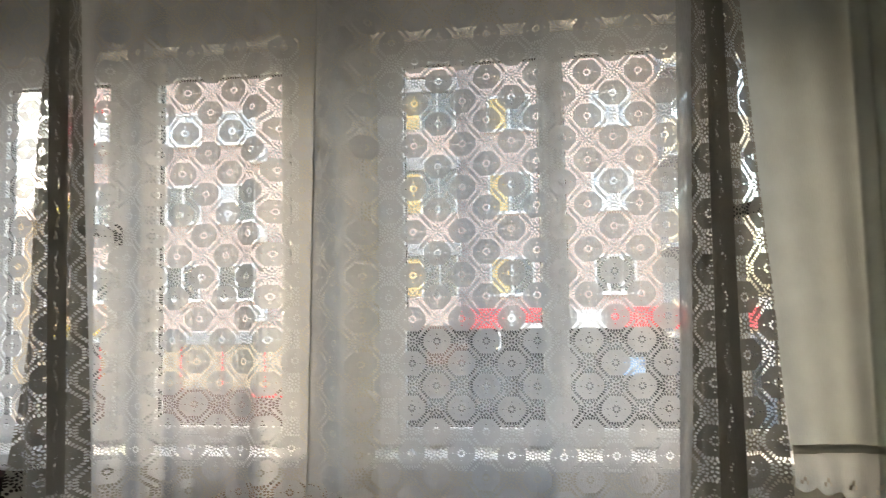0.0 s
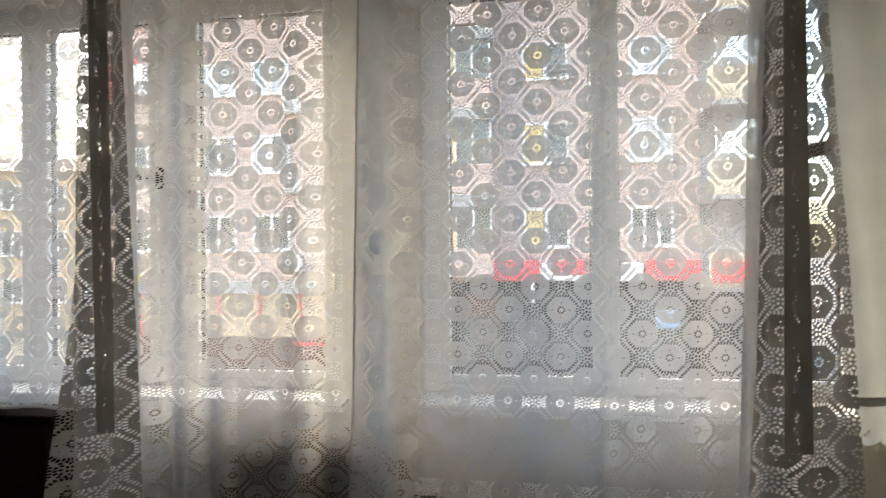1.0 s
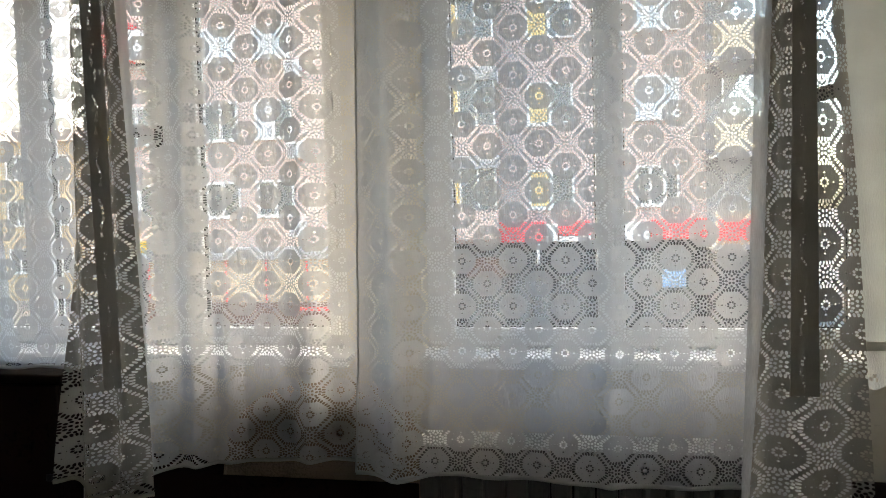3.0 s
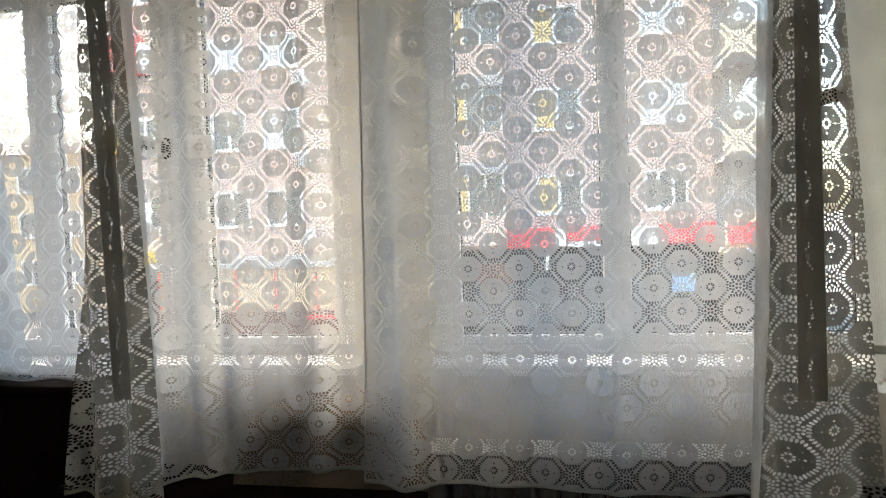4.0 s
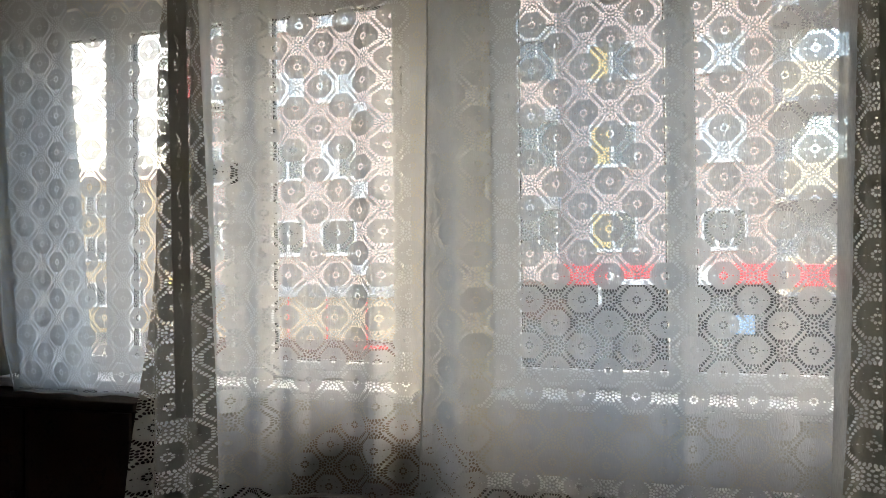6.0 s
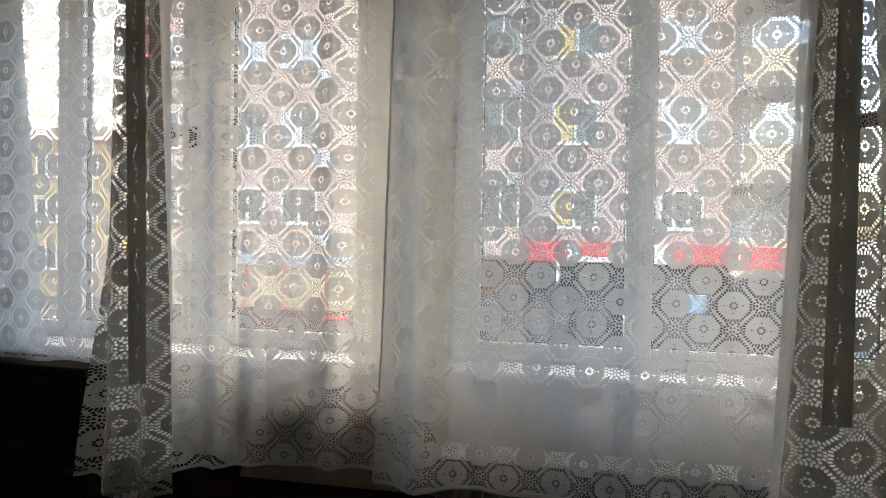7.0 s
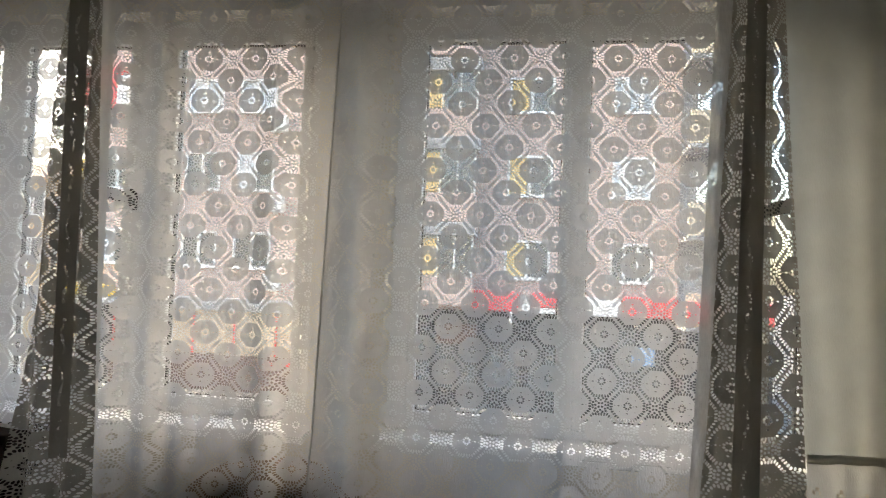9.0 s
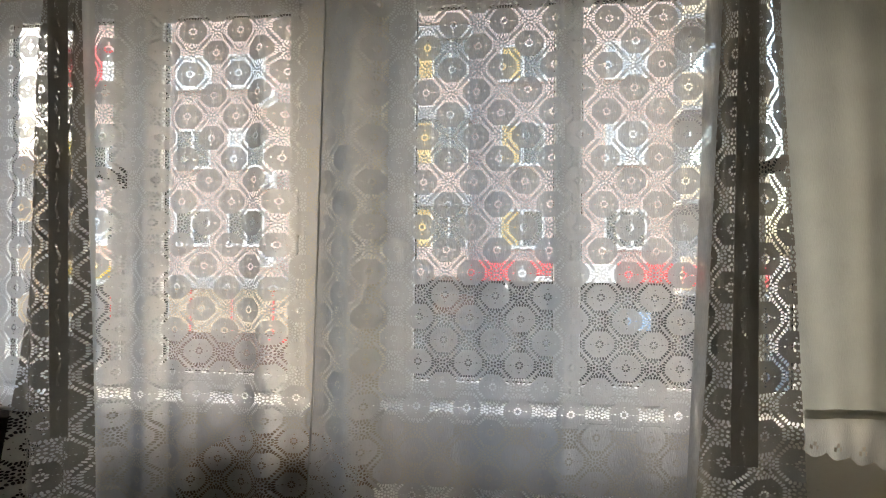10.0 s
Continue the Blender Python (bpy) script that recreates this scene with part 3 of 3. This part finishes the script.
def far_window(parent, x0, x1, z0, z1, y=FY, bars=(0.5,), drape=None, side=0, glassm=None, sill=True, framem=None):
    framem = framem or M_WHITE
    w = part("window", box(x0, y - 0.02, z0, x1, y + 0.12, z0 + 0.07), framem, parent)
    fr = bmesh.new()
    box(x0, y - 0.025, z1 - 0.08, x1, y + 0.12, z1, 0, fr)
    box(x0, y - 0.025, z0 + 0.07, x0 + 0.08, y + 0.12, z1 - 0.08, 0, fr)
    box(x1 - 0.08, y - 0.025, z0 + 0.07, x1, y + 0.12, z1 - 0.08, 0, fr)
    for b in bars:
        xb = x0 + (x1 - x0) * b
        box(xb - 0.05, y - 0.022, z0 + 0.07, xb + 0.05, y + 0.1, z1 - 0.08, 0, fr)
    part("frame", fr, framem, w)
    part("pane", box(x0 + 0.07, y + 0.06, z0 + 0.06, x1 - 0.07, y + 0.075, z1 - 0.07), glassm or M_GLASSFAR, w)
    if drape:
        wd = (x1 - x0) * 0.38
        a = x0 + 0.08 if side == 0 else x1 - 0.08 - wd
        bm = bmesh.new()
        for k in range(6):
            box(a + wd * k / 6, y + 0.035 + 0.012 * (k % 2), z0 + 0.08, a + wd * (k + 1) / 6, y + 0.056, z1 - 0.08, 0, bm)
        part("drape", bm, drape, w)
    if sill:
        part("sill", box(x0 - 0.06, y - 0.14, z0 - 0.06, x1 + 0.06, y - 0.02, z0, 0.01), M_WHITE, w)
    return w


def apartment_house():
    th = thing("apartment_house", "pink plastered apartment house with shops on its ground floor", "house", (-7, FY + 5, GZ))
    th.location = (0, 0, 0)
    xs0, xs1 = -17.4, 4.52
    rows = [(1.54, 2.86), (4.38, 5.80), (7.28, 8.52), (10.13, 11.4)]
    cols = [(-16.6, -15.4), (-13.25, -11.85), (-11.2, -9.75), (-7.9, -6.6), (-1.25, 0.3), (2.3, 3.7)]
    bm = bmesh.new()
    # wall made of bands and piers, leaving the window holes
    zz = 0.38
    for z0, z1 in rows:
        box(xs0, FY, zz, xs1, FY + 0.4, z0, 0, bm)
        ed = [xs0] + [v for c in cols for v in c] + [xs1]
        for i in range(0, len(ed), 2):
            box(ed[i], FY, z0, ed[i + 1], FY + 0.4, z1, 0, bm)
        zz = z1
    box(xs0, FY, zz, xs1, FY + 0.4, 13.6, 0, bm)
    box(xs0, FY + 0.4, 0.38, xs1, FY + 10, 13.6, 0, bm)
    part("wall", bm, M_FACADE, th)
    part("roof", box(xs0 - 0.3, FY - 0.35, 13.6, xs1 + 0.3, FY + 10.3, 13.95, 0.03), M_ROOF, th)
    part("cornice", box(xs0, FY - 0.12, -0.05, -5.35, FY - 0.003, 0.42, 0.02), M_CONC, th, "dark grey ledge over the shops")
    rnd = random.Random(8)
    for ri, (z0, z1) in enumerate(rows):
        for ci, (a, b) in enumerate(cols):
            dr = M_ORANGE if ci == 4 else (M_PALE if (ri + ci) % 3 == 0 else None)
            # panes that get the painted sky reflection
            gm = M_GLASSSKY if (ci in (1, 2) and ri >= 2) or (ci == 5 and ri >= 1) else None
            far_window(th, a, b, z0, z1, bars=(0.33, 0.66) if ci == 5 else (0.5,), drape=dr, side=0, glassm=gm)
        # glazed loggia with an ochre drape and a dark roof strip
        lo = part("loggia", box(-5.3, FY - 0.75, z0 - 1.0, -2.27, FY - 0.02, z0 - 0.02, 0.02), M_FACADE, th, "plastered loggia parapet")
        part("roof_strip", box(-5.4, FY - 0.85, z1 + 0.05, -2.2, FY - 0.01, z1 + 0.5, 0.02), M_CONC, lo, "dark loggia cover")
        fr = bmesh.new()
        for k in range(6):
            xk = -5.3 + 2.97 * k / 5
            box(xk, FY - 0.72, z0 - 0.02, xk + 0.06, FY - 0.64, z1 + 0.05, 0, fr)
        part("frame", fr, M_WHITE, lo)
        part("pane", box(-5.3, FY - 0.69, z0, -2.27, FY - 0.675, z1 + 0.05), M_GLASSFAR, lo)
        bm = bmesh.new()
        for k in range(12):
            box(-4.4 + 0.08 * k, FY - 0.715 + 0.012 * (k % 2), z0 + 0.02, -4.4 + 0.08 * (k + 1), FY - 0.695, z1 - 0.05, 0, bm)
        part("drape", bm, M_ORANGE, lo)
        if ri < 3:
            ac = part("air_conditioner", box(-9.85, FY - 0.38, z0 - 0.78, -9.25, FY - 0.06, z0 - 0.2, 0.03), M_WHITE, th, "white outdoor air conditioner")
            part("grille", box(-9.78, FY - 0.395, z0 - 0.72, -9.45, FY - 0.38, z0 - 0.28, 0.01), M_CONC, ac)
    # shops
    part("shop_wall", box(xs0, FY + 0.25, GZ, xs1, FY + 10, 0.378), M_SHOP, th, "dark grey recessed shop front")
    for i in range(7):
        a = -15.77 + i * 1.6
        p = part("shop_panel", box(a, FY + 0.06, -1.64, a + 1.54, FY + 0.2, -0.06, 0.01), M_SHOPL, th, "cream shop front panel")
        part("mullion", box(a - 0.055, FY + 0.02, -1.64, a - 0.005, FY + 0.24, -0.06), M_RED, p, "thin red mullion")
    part("shop_base", box(-15.9, FY + 0.02, GZ + 0.14, -5.4, FY + 0.24, -1.66, 0.01), M_SHOP2, th, "brown shop base")
    part("sign_board", box(-9.9, FY - 0.04, -1.95, -8.5, FY + 0.018, -1.82, 0.01), M_RED, th, "narrow red sign strip")
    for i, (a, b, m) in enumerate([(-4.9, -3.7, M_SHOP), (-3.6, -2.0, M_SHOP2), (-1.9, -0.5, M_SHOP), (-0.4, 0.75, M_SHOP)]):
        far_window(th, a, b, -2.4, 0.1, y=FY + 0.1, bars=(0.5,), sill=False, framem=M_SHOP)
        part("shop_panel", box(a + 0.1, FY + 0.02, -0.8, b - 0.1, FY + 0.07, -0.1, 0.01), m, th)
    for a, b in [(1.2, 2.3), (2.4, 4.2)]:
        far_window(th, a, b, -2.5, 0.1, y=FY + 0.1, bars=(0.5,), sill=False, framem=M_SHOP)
    part("sign_board", box(-2.3, FY - 0.3, 0.4, -0.7, FY - 0.02, 1.1, 0.02), M_RED, th, "red shop sign")
    part("sign_board", box(-0.66, FY - 0.3, 0.42, -0.3, FY - 0.02, 1.0, 0.02), M_WHITE, th, "white shop sign")
    part("sign_board", box(-0.26, FY - 0.3, 0.6, 0.8, FY - 0.02, 1.1, 0.02), M_RED, th, "red shop sign")
    part("sign_board", box(-0.26, FY - 0.28, 0.40, 0.8, FY - 0.02, 0.58, 0.01), M_WHITE, th, "white sign strip")
    part("sign_board", box(1.3, FY - 0.3, 0.38, 2.68, FY - 0.02, 1.0, 0.02), M_WHITE, th, "white shop sign")
    part("sign_board", box(2.75, FY - 0.3, 0.4, 4.5, FY - 0.02, 1.08, 0.02), M_RED, th, "long red shop sign")
    part("sign_board", box(4.55, FY - 1.76, 0.38, 7.08, FY - 1.61, 1.04, 0.02), M_RED, th, "long red shop sign")
    part("sign_board", box(3.1, FY - 0.06, -1.2, 3.85, FY + 0.06, -0.6, 0.02), M_BLUE, th, "blue poster panel")
    part("sign_bracket", box(-0.99, FY - 0.5, -0.34, -0.9, FY - 0.1, 0.398, 0.01), M_WHITE, th)
    # end balconies, open to the sky
    for z0, z1 in rows:
        b = part("balcony", box(4.53, FY - 1.6, z0 - 1.3, 7.1, FY - 1.5, z0 - 0.25, 0.02), M_FACADE_L, th, "cream balcony parapet")
        part("slab", box(4.53, FY - 1.6, z0 - 1.45, 7.1, FY + 1.2, z0 - 1.3, 0.01), M_CONC, b)
        part("side_parapet", box(7.0, FY - 1.5, z0 - 1.3, 7.1, FY + 1.2, z0 - 0.25, 0.01), M_FACADE_L, b)
        # the shade inside the open balcony is put into the grey
        part("back_wall", box(4.53, FY + 0.2, z0 - 1.3, 7.1 if z0 < 2 else 5.08, FY + 0.4, z1 + 0.1), M_CONC, b, "balcony wall, grey to carry its shade")
        bm = bmesh.new()
        pts = [(5.08, z0 + 0.3), (5.08, z1 + 0.1), (5.75, z1 + 0.1)]
        lo_ = [bm.verts.new((x, FY - 0.02, z)) for x, z in pts]
        hi_ = [bm.verts.new((x, FY + 0.06, z)) for x, z in pts]
        bm.faces.new(lo_)
        bm.faces.new(list(reversed(hi_)))
        for k in range(3):
            bm.faces.new((lo_[k], hi_[k], hi_[(k + 1) % 3], lo_[(k + 1) % 3]))
        bmesh.ops.recalc_face_normals(bm, faces=bm.faces)
        part("awning", bm, M_CONC, b, "grey slanted awning")
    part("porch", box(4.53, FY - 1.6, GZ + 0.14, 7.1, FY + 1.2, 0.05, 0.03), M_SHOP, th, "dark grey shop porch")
    # coloured balcony panels at the other end
    for z0, z1, x1, m in ((7.42, 8.8, -15.75, M_RED), (4.55, 5.35, -16.65, M_YEL), (0.3, 0.72, -15.75, M_YEL), (0.06, 0.27, -15.75, M_WHITE)):
        part("balcony_panel", box(-17.35, FY - 0.7, z0, x1, FY - 0.05, z1, 0.02), m, th)
    part("balcony_panel", box(-15.74, FY - 0.7, 7.42, -15.2, FY - 0.05, 8.5, 0.02), M_WHITE, th)


apartment_house()


def low_house():
    th = thing("low_house", "tan plastered low house with a brown roof", "house", (0, 0, 0))
    m = Matrix.Translation((-31, 36, 0)) @ Matrix.Rotation(radians(14), 4, "Z")
    th.matrix_world = m
    bm = box(-14, 0, GZ, 10, 9, 6.6)
    part("wall", bm, M_TAN, th)
    rf = bmesh.new()
    lo_ = [rf.verts.new(v) for v in ((-14.5, -0.5, 6.6), (10.5, -0.5, 6.6), (10.5, 9.5, 6.6), (-14.5, 9.5, 6.6))]
    hi_ = [rf.verts.new(v) for v in ((-11, 4.5, 8.0), (7, 4.5, 8.0))]
    rf.faces.new((lo_[0], lo_[1], hi_[1], hi_[0]))
    rf.faces.new((lo_[1], lo_[2], hi_[1]))
    rf.faces.new((lo_[2], lo_[3], hi_[0], hi_[1]))
    rf.faces.new((lo_[3], lo_[0], hi_[0]))
    rf.faces.new(list(reversed(lo_)))
    part("roof", rf, M_ROOF, th)
    for i in range(9):
        for z in (-1.4, 1.5, 4.3):
            far_window(th, -13 + 2.5 * i, -11.7 + 2.5 * i, z, z + 1.5, y=-0.12)


low_house()
